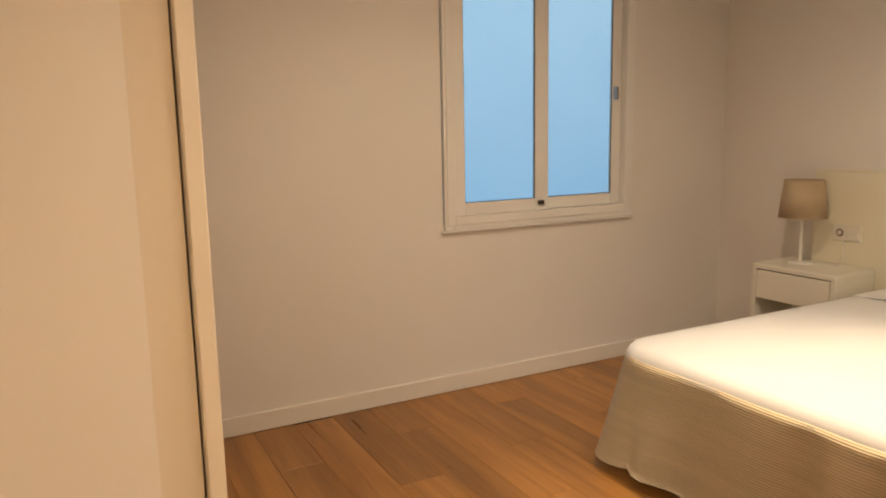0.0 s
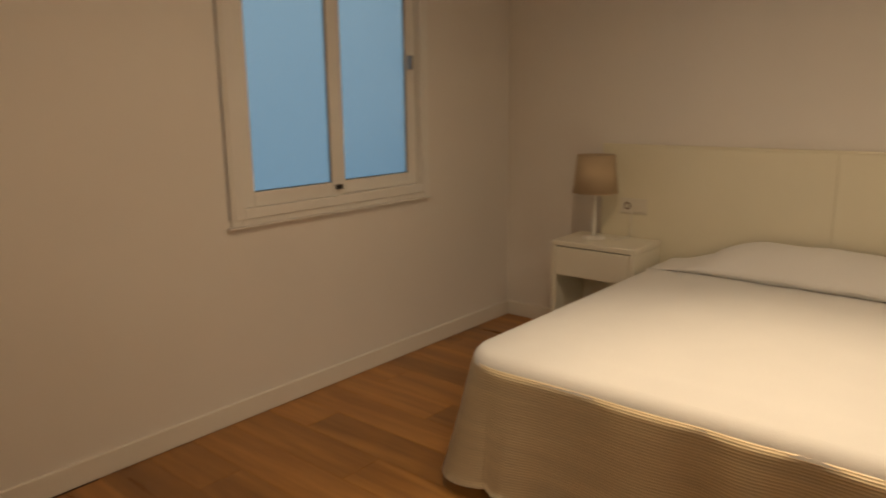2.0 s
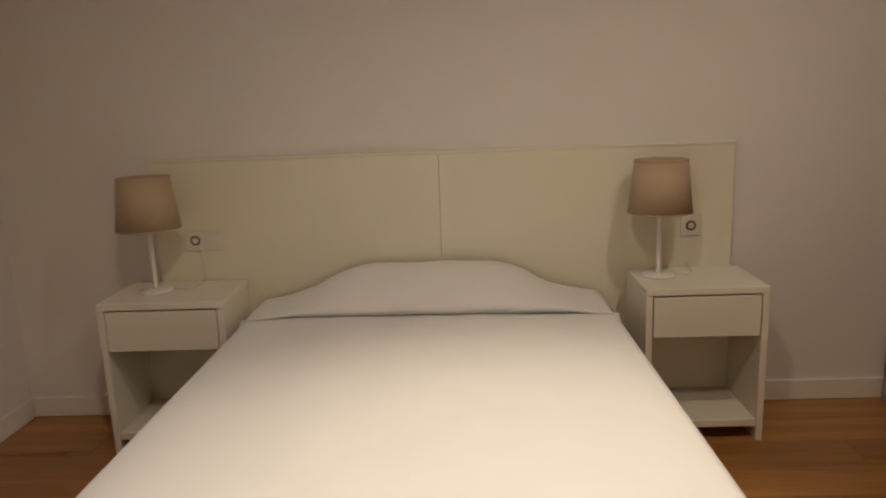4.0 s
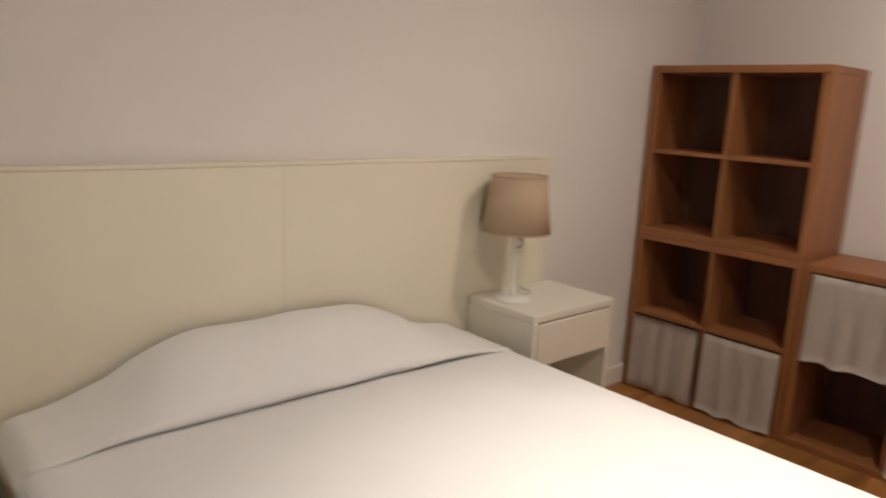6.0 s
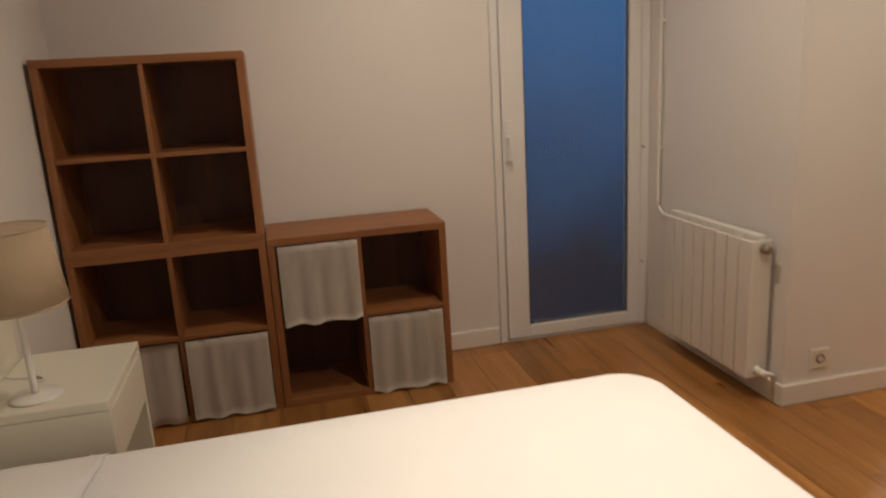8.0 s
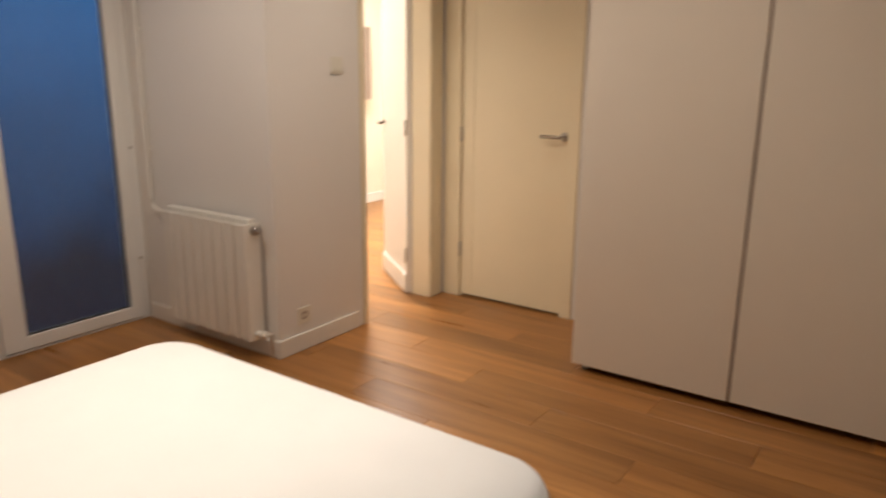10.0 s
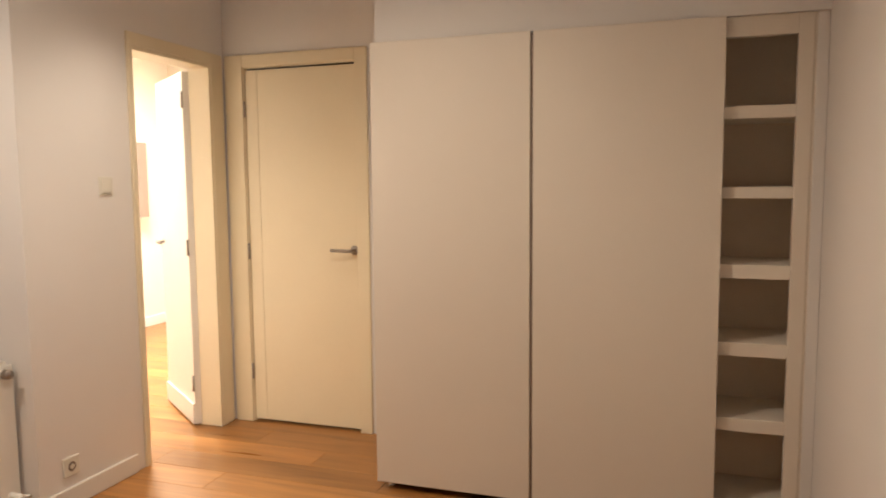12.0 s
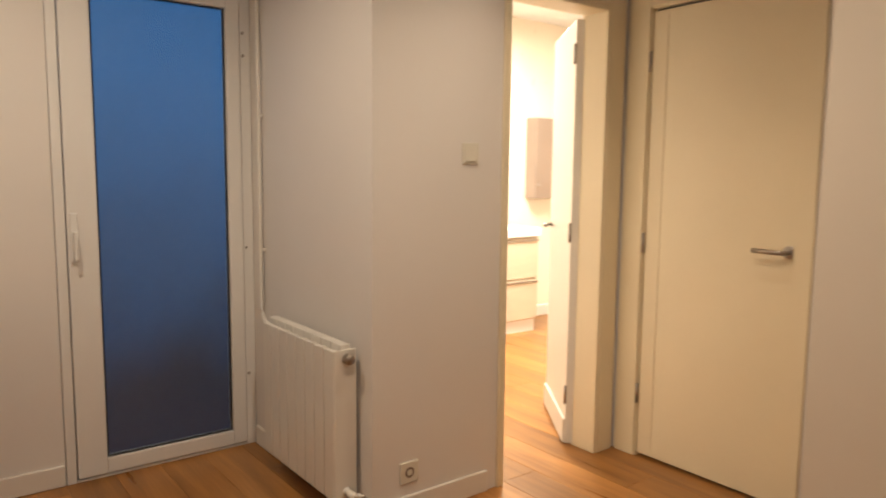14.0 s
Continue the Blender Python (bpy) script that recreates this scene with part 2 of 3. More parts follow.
def lathe(profile, x=0, y=0, steps=40, axis="z"):
    """A turned shape from (radius, height) pairs."""
    bm = bmesh.new()
    rings = []
    for r, h in profile:
        ring = []
        for i in range(steps):
            a = 2 * math.pi * i / steps
            p = (r * math.cos(a), r * math.sin(a), h) if axis == "z" else ((h, r * math.cos(a), r * math.sin(a)) if axis == "x" else (r * math.cos(a), h, r * math.sin(a)))
            ring.append(bm.verts.new((p[0] + x, p[1] + y, p[2]) if axis == "z" else p))
        rings.append(ring)
    for a, b in zip(rings, rings[1:]):
        for i in range(steps):
            bm.faces.new((a[i], a[(i + 1) % steps], b[(i + 1) % steps], b[i]))
    for ring in (rings[0], rings[-1]):
        if (ring[0].co - ring[steps // 2].co).length > 1e-3:
            bm.faces.new(ring)
    bmesh.ops.recalc_face_normals(bm, faces=bm.faces)
    return bm


def tube(points, radius, steps=10):
    """A round pipe or cable along points."""
    bm = bmesh.new()
    pts = [Vector(p) for p in points]
    rings = []
    for i, p in enumerate(pts):
        d = (pts[min(i + 1, len(pts) - 1)] - pts[max(i - 1, 0)]).normalized()
        side = d.cross(Vector((0.31, 0.2, 0.93)) if abs(d.z) < 0.9 else Vector((1, 0, 0))).normalized()
        up = d.cross(side)
        rings.append([bm.verts.new(p + radius * (math.cos(2 * math.pi * k / steps) * side + math.sin(2 * math.pi * k / steps) * up)) for k in range(steps)])
    for a, b in zip(rings, rings[1:]):
        for k in range(steps):
            bm.faces.new((a[k], a[(k + 1) % steps], b[(k + 1) % steps], b[k]))
    bm.faces.new(rings[0])
    bm.faces.new(rings[-1])
    bmesh.ops.recalc_face_normals(bm, faces=bm.faces)
    return bm


def moved(bm, x=0, y=0, z=0):
    bmesh.ops.translate(bm, verts=bm.verts, vec=(x, y, z))
    return bm


def mesh_of(name, bm, mat, smooth=False):
    me = bpy.data.meshes.new(name)
    bm.to_mesh(me)
    bm.free()
    me.materials.append(mat)
    if smooth:
        for p in me.polygons:
            p.use_smooth = True
    return me


def part(name, bm, mat, parent, label="", smooth=False):
    ob = new(name, mesh_of(name, bm, mat, smooth))
    ob.parent = parent
    return tagged(ob, label)


def thing(name, x, y, z, label, category, group="", kind=""):
    ob = new(name)
    ob.location = (x, y, z)
    ob.empty_display_size = 0.1
    return tagged(ob, label, category, group, kind)


def structure(name, bm, mat, label, category):
    return tagged(new(name, mesh_of(name, bm, mat)), label, category, kind="structure")


# ---- shell of the bedroom ----
EAST, SOUTH, BLOCK_X, BLOCK_Y = 4.035, -4.06, 2.975, -2.7
WIN = (-1.99, -0.79, 0.868, 2.2)      # window opening: y0, y1, z0, z1
FDR = (-2.7, -1.872, 0.0, 2.11)       # glazed door opening
OPN = (-3.93, -3.315, 2.04)         # doorway in the block wall: y0, y1, top
T = 0.12

structure("wall_west", boxes((-0.2, WEST, SOUTH - T, WIN[0], 0, CEIL), (-0.2, WEST, WIN[1], T, 0, CEIL), (-0.2, WEST, WIN[0], WIN[1], 0, WIN[2]), (-0.2, WEST, WIN[0], WIN[1], WIN[3], CEIL)), M_WALL, "warm white plastered wall around the tall window", "wall")
structure("wall_north", box(WEST, EAST, 0, T, 0, CEIL), M_WALL, "warm white plastered wall behind the bed", "wall")
structure("wall_east", boxes((EAST, EAST + 0.2, FDR[1], T, 0, CEIL), (EAST, EAST + 0.2, FDR[0], FDR[1], FDR[3], CEIL), (EAST, EAST + 0.2, FDR[0] - T, FDR[0], 0, CEIL)), M_WALL, "warm white plastered wall beside the glazed door", "wall")
structure("wall_radiator", box(BLOCK_X, EAST, BLOCK_Y - T, BLOCK_Y, 0, CEIL), M_WALL, "plain white wall that carries the radiator", "wall")
structure("wall_doorway", boxes((BLOCK_X, BLOCK_X + T, OPN[1], BLOCK_Y - T, 0, CEIL), (BLOCK_X, BLOCK_X + T, OPN[0], OPN[1], OPN[2], CEIL), (BLOCK_X, BLOCK_X + T, SOUTH, OPN[0], 0, CEIL)), M_WALL, "white wall with the open bathroom doorway", "wall")
structure("wall_south", boxes((WEST, 2.155, SOUTH - T, SOUTH, 0, CEIL), (2.845, BLOCK_X + T, SOUTH - T, SOUTH, 0, CEIL), (2.155, 2.845, SOUTH - T, SOUTH, 2.035, CEIL)), M_WALL, "white wall with the closed cream door", "wall")
structure("ceiling", box(-0.2, 5.6, -6.7, T, CEIL, CEIL + 0.1), M_CEIL, "plain white ceiling", "ceiling")
structure("wardrobe_soffit", box(WEST, 1.775, SOUTH, -3.455, 1.987, CEIL), M_WALL, "white plaster soffit above the built-in wardrobe", "wall")
structure("wardrobe_nib", box(1.70, 1.772, SOUTH, -3.5368, 0, 1.987), M_WALL, "white plastered end wall of the built-in wardrobe", "wall")

# bathroom beyond the doorway
structure("bathroom_wall_east", box(5.42, 5.54, -6.6, BLOCK_Y - T, 0, CEIL), M_TILE, "cream tiled bathroom wall behind the washbasin", "wall")
structure("bathroom_wall_south", box(BLOCK_X, 5.54, -6.7, -6.6, 0, CEIL), M_TILE, "cream tiled end wall of the bathroom", "wall")
structure("bathroom_wall_west", box(BLOCK_X, BLOCK_X + T, -6.6, SOUTH - T, 0, CEIL), M_WALL, "white wall of the bathroom passage", "wall")
structure("bathroom_wall_north", box(EAST + 0.2, 5.42, BLOCK_Y - T, BLOCK_Y, 0, CEIL), M_WALL, "white wall of the bathroom passage", "wall")


def baseboard(x0, x1, y0, y1, h=0.09):
    bm = box(x0, x1, y0, y1, 0.001, h, 0.004)
    tagged(new("baseboard", mesh_of("baseboard", bm, M_TRIM)), "white painted wooden baseboard along the wall", "baseboard", kind="structure")


baseboard(WEST, WEST + 0.014, -3.4, -0.016)
baseboard(WEST, 0.66, -0.014, -0.0)
baseboard(2.995, EAST - 0.016, -0.014, -0.0)
baseboard(EAST - 0.014, EAST, -1.868, 0)
baseboard(BLOCK_X + 0.0, EAST - 0.024, BLOCK_Y, BLOCK_Y + 0.014)
baseboard(BLOCK_X - 0.014, BLOCK_X, -3.25, BLOCK_Y + 0.014)
baseboard(5.4, 5.418, -6.6, -3.0, 0.1)


# ---- window ----
def pvc_frame(y0, y1, z0, z1, w, x0, x1):
    return boxes((x0, x1, y0, y0 + w, z0, z1), (x0, x1, y1 - w, y1, z0, z1), (x0, x1, y0 + w, y1 - w, z0, z0 + w), (x0, x1, y0 + w, y1 - w, z1 - w, z1), bevel=0.004)


win = thing("window_1", 0, -1.4, 0.82, "white framed two-sash window with frosted blue panes", "window", kind="structure")
win.location = (0.018, 0.014, 0)
part("window_frame", pvc_frame(WIN[0] + 0.002, WIN[1] - 0.002, WIN[2] + 0.002, WIN[3] - 0.002, 0.045, -0.09, 0.012), M_PVC, win)
part("casing", pvc_frame(WIN[0] - 0.01, WIN[1] + 0.015, WIN[2] - 0.025, WIN[3] + 0.025, 0.05, -0.014, 0.005), M_PVC, win)
part("window_sill", box(-0.016, 0.012, WIN[0] - 0.025, WIN[1] + 0.02, WIN[2] - 0.034, WIN[2] - 0.026, 0.002), M_PVC, win)
for y0, y1, gx in ((-1.942, -1.388, 0.0), (-1.406, -0.84, -0.03)):
    sash = part("sash", pvc_frame(y0, y1, 0.916, 2.15, 0.062, gx - 0.03, gx), M_PVC, win)
    part("pane", box(gx - 0.02, gx - 0.014, y0 + 0.055, y1 - 0.055, 0.97, 2.095), M_PANE, sash, "frosted glass pane with blue dusk light").visible_shadow = False
    part("gasket", pvc_frame(y0 + 0.061, y1 - 0.061, 0.977, 2.089, 0.005, gx - 0.012, gx - 0.008), M_BLACK, sash, "thin black rubber gasket")
part("latch", boxes((0.0, 0.018, -1.438, -1.402, 0.946, 0.968), bevel=0.004), M_BLACK, win, "small black sash latch")
part("lock", boxes((-0.028, 0.004, -0.9, -0.886, 1.5, 1.57), bevel=0.003), M_STEEL, win, "dark metal sash lock")

# ---- glazed door to the light well ----
PN = (-2.582, -2.03, 0.083, 2.02)      # its pane: y0, y1, z0, z1
gd = thing("door_1", 0, 0, 0, "white framed glazed door with a frosted blue pane, closed", "door", kind="structure")
part("door_frame", boxes((EAST - 0.012, EAST + 0.09, FDR[0] + 0.002, FDR[0] + 0.052, 0, FDR[3]), (EAST - 0.012, EAST + 0.09, FDR[1] - 0.04, FDR[1] - 0.002, 0, FDR[3]), (EAST - 0.012, EAST + 0.09, FDR[0] + 0.052, FDR[1] - 0.04, FDR[3] - 0.042, FDR[3] - 0.002), (EAST - 0.012, EAST + 0.09, FDR[0] + 0.052, FDR[1] - 0.04, 0, 0.012), bevel=0.004), M_PVC, gd)
leaf = part("leaf", boxes((EAST - 0.02, EAST + 0.035, -2.645, PN[0], 0.018, 2.066), (EAST - 0.02, EAST + 0.035, PN[1], -1.916, 0.018, 2.066), (EAST - 0.02, EAST + 0.035, PN[0], PN[1], 0.018, PN[2]), (EAST - 0.02, EAST + 0.035, PN[0], PN[1], PN[3], 2.066), bevel=0.004), M_PVC, gd)
part("pane", box(EAST + 0.005, EAST + 0.012, PN[0] - 0.005, PN[1] + 0.005, PN[2] - 0.005, PN[3] + 0.005), M_PANE, leaf, "frosted glass pane with dark blue dusk light").visible_shadow = False
part("gasket", pvc_frame(*PN, 0.009, EAST - 0.006, EAST + 0.004), M_BLACK, leaf, "thin black rubber gasket")
hd = part("door_handle", boxes((EAST - 0.03, EAST - 0.02, -1.955, -1.925, 0.93, 1.13), bevel=0.004), M_PVC, leaf, "white lever handle plate")
part("lever", boxes((EAST - 0.06, EAST - 0.03, -1.948, -1.932, 1.04, 1.056), (EAST - 0.066, EAST - 0.052, -1.948, -1.932, 0.94, 1.056), bevel=0.004), M_PVC, hd)
for z in (0.35, 0.95, 1.82, 1.92):
    part("hinge_screw", moved(lathe([(0.0, 0), (0.007, 0), (0.006, 0.005), (0.0, 0.006)], steps=12, axis="x"), EAST - 0.02, -2.66, z), M_STEEL, gd, "small grey screw cap")

# dusk light outside both panes
tagged(new("backdrop", mesh_of("backdrop", box(-0.14, -0.12, -1.985, -0.795, 0.875, 2.19), M_DUSK_W)), "pale blue dusk light outside the window", "backdrop", kind="structure")
tagged(new("backdrop", mesh_of("backdrop", box(EAST + 0.1, EAST + 0.12, -2.69, -1.88, 0.01, 2.1), M_DUSK_D)), "dark blue dusk light outside the glazed door", "backdrop", kind="structure")


# ---- doorway to the bathroom, with its open leaf ----
dw = thing("door_2", 0, 0, 0, "cream door standing open towards the bright bathroom", "door", kind="structure")
part("door_frame", boxes((BLOCK_X - 0.012, BLOCK_X + T + 0.012, OPN[1] - 0.022, OPN[1] - 0.001, 0, OPN[2]), (BLOCK_X - 0.012, BLOCK_X + T + 0.012, OPN[0] + 0.001, OPN[0] + 0.022, 0, OPN[2]), (BLOCK_X - 0.012, BLOCK_X + T + 0.012, OPN[0] + 0.022, OPN[1] - 0.022, OPN[2] - 0.022, OPN[2] - 0.001), bevel=0.003), M_DOOR, dw)
part("casing", boxes((BLOCK_X - 0.014, BLOCK_X, OPN[1] - 0.001, OPN[1] + 0.012, 0, OPN[2] + 0.06), (BLOCK_X - 0.014, BLOCK_X, OPN[0] - 0.1, OPN[0] + 0.001, 0, OPN[2] + 0.06), (BLOCK_X - 0.014, BLOCK_X, OPN[0] + 0.001, OPN[1] - 0.001, OPN[2] - 0.001, OPN[2] + 0.06), bevel=0.003), M_DOOR, dw)
lf = part("leaf", box(0.0, 0.6, -0.02, 0.018, 0.01, 2.005, 0.003), M_TRIM, dw, "white door leaf swung wide open")
lf.location, lf.rotation_euler = (BLOCK_X + T + 0.012, -3.892, 0), (0, 0, radians(-37))
part("kick_board", box(0.002, 0.598, 0.018, 0.03, 0.012, 0.13, 0.003), M_TRIM, lf)
for z in (0.25, 1.03, 1.85):
    part("hinge", tube([(0.002, 0.022, z - 0.045), (0.002, 0.022, z + 0.045)], 0.007), M_STEEL, lf, "steel hinge barrel", True)
part("door_handle", tube([(0.55, 0.018, 1.03), (0.55, 0.06, 1.03), (0.53, 0.065, 1.03), (0.44, 0.065, 1.03)], 0.009), M_STEEL, lf, "steel lever handle", True)

# ---- closed cream door ----
cd = thing("door_3", 0, 0, 0, "closed plain cream door with a steel lever handle", "door", kind="structure")
part("casing", boxes((2.085, 2.155, SOUTH, SOUTH + 0.016, 0, 2.1), (2.845, 2.955, SOUTH, SOUTH + 0.016, 0, 2.1), (2.155, 2.845, SOUTH, SOUTH + 0.016, 2.034, 2.1), bevel=0.003), M_DOOR, cd)
part("jamb", boxes((2.1555, 2.1605, SOUTH - 0.1, SOUTH + 0.004, 0, 2.034), (2.84, 2.8445, SOUTH - 0.1, SOUTH + 0.004, 0, 2.034), (2.16, 2.84, SOUTH - 0.1, SOUTH + 0.004, 2.028, 2.034)), M_DOOR, cd)
dl = part("leaf", box(2.162, 2.838, SOUTH - 0.045, SOUTH - 0.004, 0.014, 2.017, 0.004), M_DOOR, cd)
# The gap's shade is painted by a black strip above the leaf.
part("gap_shade_strip", box(2.162, 2.838, SOUTH - 0.06, SOUTH - 0.03, 2.017, 2.0275), M_BLACK, cd, "black strip painting the shade above the leaf")
part("edge_bead", box(2.76, 2.766, SOUTH - 0.005, SOUTH - 0.001, 0.03, 2.01), M_DOOR, dl)
part("rosette", moved(lathe([(0.0, 0.0), (0.025, 0.0), (0.025, 0.007), (0.022, 0.009), (0.0, 0.009)], axis="y"), 2.178, SOUTH - 0.004, 1.018), M_STEEL, dl, "round steel rosette", True)
part("door_handle", tube([(2.178, SOUTH, 1.018), (2.178, SOUTH + 0.045, 1.018), (2.188, SOUTH + 0.054, 1.018), (2.208, SOUTH + 0.056, 1.018), (2.295, SOUTH + 0.056, 1.02)], 0.0095), M_STEEL, dl, "brushed steel lever handle", True)
for z in (0.3, 1.0, 1.8):
    part("hinge", tube([(2.842, SOUTH + 0.006, z - 0.045), (2.842, SOUTH + 0.006, z + 0.045)], 0.007), M_STEEL, dl, "steel hinge barrel", True)

# ---- built-in wardrobe ----
wd = thing("wardrobe", 0.9, -3.7, 0, "off-white built-in wardrobe with flat sliding doors", "wardrobe")
wd.location = (0, 0, 0)
WF = -3.42
for x0, x1, f in ((1.086, 1.785, WF), (0.355, 1.075, WF - 0.004)):
    part("door", box(x0, x1, f - 0.032, f, 0.032, 1.983, 0.003), M_WARD, wd, "flat off-white sliding door panel")
# Taupe strip colours in the shade between the two doors.
part("door_slit_shade", box(1.0755, 1.0855, WF - 0.026, WF - 0.012, 0.032, 1.975), M_TAUPE, wd, "brown strip painting the shade between the sliding doors")
part("side_strip", box(1.722, 1.745, -3.5366, WF - 0.036, 0, 1.986, 0.002), M_WARD, wd, "narrow pinkish side panel")
part("plinth", box(0.15, 1.7, -3.53, -3.5, 0, 0.06), M_DARKGAP, wd, "dark recessed plinth")
part("carcass_back", box(0.02, 1.7, SOUTH + 0.002, SOUTH + 0.02, 0, 1.986), M_WARD_IN, wd)
part("divider", box(0.357, 0.377, SOUTH + 0.02, -3.475, 0, 1.986), M_WARD_IN, wd)
part("filler", box(WEST + 0.001, 0.045, -3.495, -3.473, 0.0, 1.986, 0.002), M_WALL, wd)
part("stile", box(0.054, 0.107, -3.495, -3.47, 0.0, 1.986, 0.002), M_WARD, wd)
part("side_panel", box(0.037, 0.0535, SOUTH + 0.02, -3.475, 0, 1.986), M_WARD, wd)
# Black strip set in the slit as its painted shade.
part("wall_slit_shade", box(0.044, 0.0565, -3.512, -3.497, 0, 1.98), M_BLACK, wd, "black strip painting the shade in the gap beside the wall")
part("top_rail", box(0.107, 0.357, -3.495, -3.47, 1.912, 1.986, 0.002), M_WARD, wd)
for z0, z1 in ((1.612, 1.659), (1.312, 1.356), (1.006, 1.06), (0.703, 0.756), (0.404, 0.456), (0.058, 0.106)):
    part("shelf", box(0.0545, 0.3565, -3.784, -3.472, z0, z1, 0.002), M_WARD, wd)
part("shelf_back", box(0.0545, 0.3565, -3.8, -3.785, 0.058, 1.985), M_WARD_IN, wd, "brown back of the open shelves")
# Solid near-black block gives the space below the shelf its shade.
part("underside_shade", box(0.11, 0.35, -3.9, -3.53, 0.0, 0.056), M_DARKGAP, wd, "near-black box painting the shade under the lowest shelf")

# ---- bed ----
BX0, BX1, BY0, BY1, BZ = 1.075, 2.475, -1.81, -0.06, 0.516


def rounded_rect(half_x, y0, y1, r, n=14):
    """Outline of the mattress from the head round the foot, open at the head."""
    pts = []
    for k in range(30):
        pts.append((-half_x, y1 + (y0 + r - y1) * k / 30, -1, 0))
    for k in range(n + 1):
        a = math.pi + math.pi / 2 * k / n
        pts.append((-half_x + r + r * math.cos(a), y0 + r + r * math.sin(a), math.cos(a), math.sin(a)))
    for k in range(1, 24):
        pts.append((-half_x + r + (2 * half_x - 2 * r) * k / 24, y0, 0, -1))
    for k in range(n + 1):
        a = 1.5 * math.pi + math.pi / 2 * k / n
        pts.append((half_x - r + r * math.cos(a), y0 + r + r * math.sin(a), math.cos(a), math.sin(a)))
    for k in range(1, 31):
        pts.append((half_x, y0 + r + (y1 - y0 - r) * k / 30, 1, 0))
    return pts


def bed_cover_top():
    """The lying part of the cover: concentric outlines that sink over the edge."""
    bm = bmesh.new()
    half, mid = (BX1 - BX0) / 2, -0.32
    rings = []
    shrink = [0.98, 0.9, 0.8, 0.65, 0.5, 0.35, 0.2, 0.08]
    outline = rounded_rect(half, BY0, mid, 0.13)
    prof = [(0.012, -0.05), (0.009, -0.036), (0.0, -0.02), (-0.012, -0.008), (-0.03, 0.0)]
    for d, h in prof:
        rings.append([bm.verts.new((x + nx * d, y + ny * d, BZ + h)) for x, y, nx, ny in outline])
    for f in shrink[1:]:
        ring = []
        for x, y, nx, ny in outline:
            px, py = (x - nx * 0.03) * f, mid + (y - ny * 0.03 - mid) * f
            puff = 0.006 * noise.noise(Vector((px * 3, py * 3, 0.3))) + 0.0035 * noise.noise(Vector((px * 11, py * 8, 1.3)))
            ring.append(bm.verts.new((px, py, BZ + puff + 0.004 * (1 - f))))
        rings.append(ring)
    for a, b in zip(rings, rings[1:]):
        for i in range(len(a) - 1):
            bm.faces.new((a[i], a[i + 1], b[i + 1], b[i]))
    last = rings[-1]
    c = bm.verts.new((0, mid, BZ + 0.005))
    for i in range(len(last) - 1):
        bm.faces.new((last[i], last[i + 1], c))
    bm.normal_update()
    if sum(f.normal.z for f in bm.faces) < 0:
        bmesh.ops.reverse_faces(bm, faces=bm.faces)
    return bm


def bed_skirt():
    """The hanging part of the cover, with folds that open towards the hem."""
    bm = bmesh.new()
    half = (BX1 - BX0) / 2
    outline = rounded_rect(half, BY0, BY1, 0.13, 20)
    rows = 14
    grid = []
    run = [0.0]
    for a, b in zip(outline, outline[1:]):
        run.append(run[-1] + math.hypot(b[0] - a[0], b[1] - a[1]))
    for k in range(rows + 1):
        f = k / rows
        z = BZ - 0.04 - f * (BZ - 0.04 - 0.045)
        ring = []
        for (x, y, nx, ny), s in zip(outline, run):
            corner = abs(nx * ny) * 2
            fold = math.sin(s * 17 + 2.0 * noise.noise(Vector((s * 2.3, 0, 4)))) * 0.55 + 0.45 * noise.noise(Vector((s * 6.5, f * 0.8, 7)))
            foot = 1.0 if ny < -0.2 else 0.45
            out = 0.013 + f * (0.03 * foot + 0.1 * corner) + fold * (0.005 + 0.032 * f) * (0.55 + 0.75 * foot)
            ring.append(bm.verts.new((x + nx * out, y + ny * out, z + 0.012 * f * noise.noise(Vector((s * 4, 2, 0))))))
        grid.append(ring)
    for a, b in zip(grid, grid[1:]):
        for i in range(len(a) - 1):
            bm.faces.new((a[i], a[i + 1], b[i + 1], b[i]))
    bmesh.ops.solidify(bm, geom=bm.faces[:], thickness=0.003)
    bmesh.ops.recalc_face_normals(bm, faces=bm.faces)
    return bm


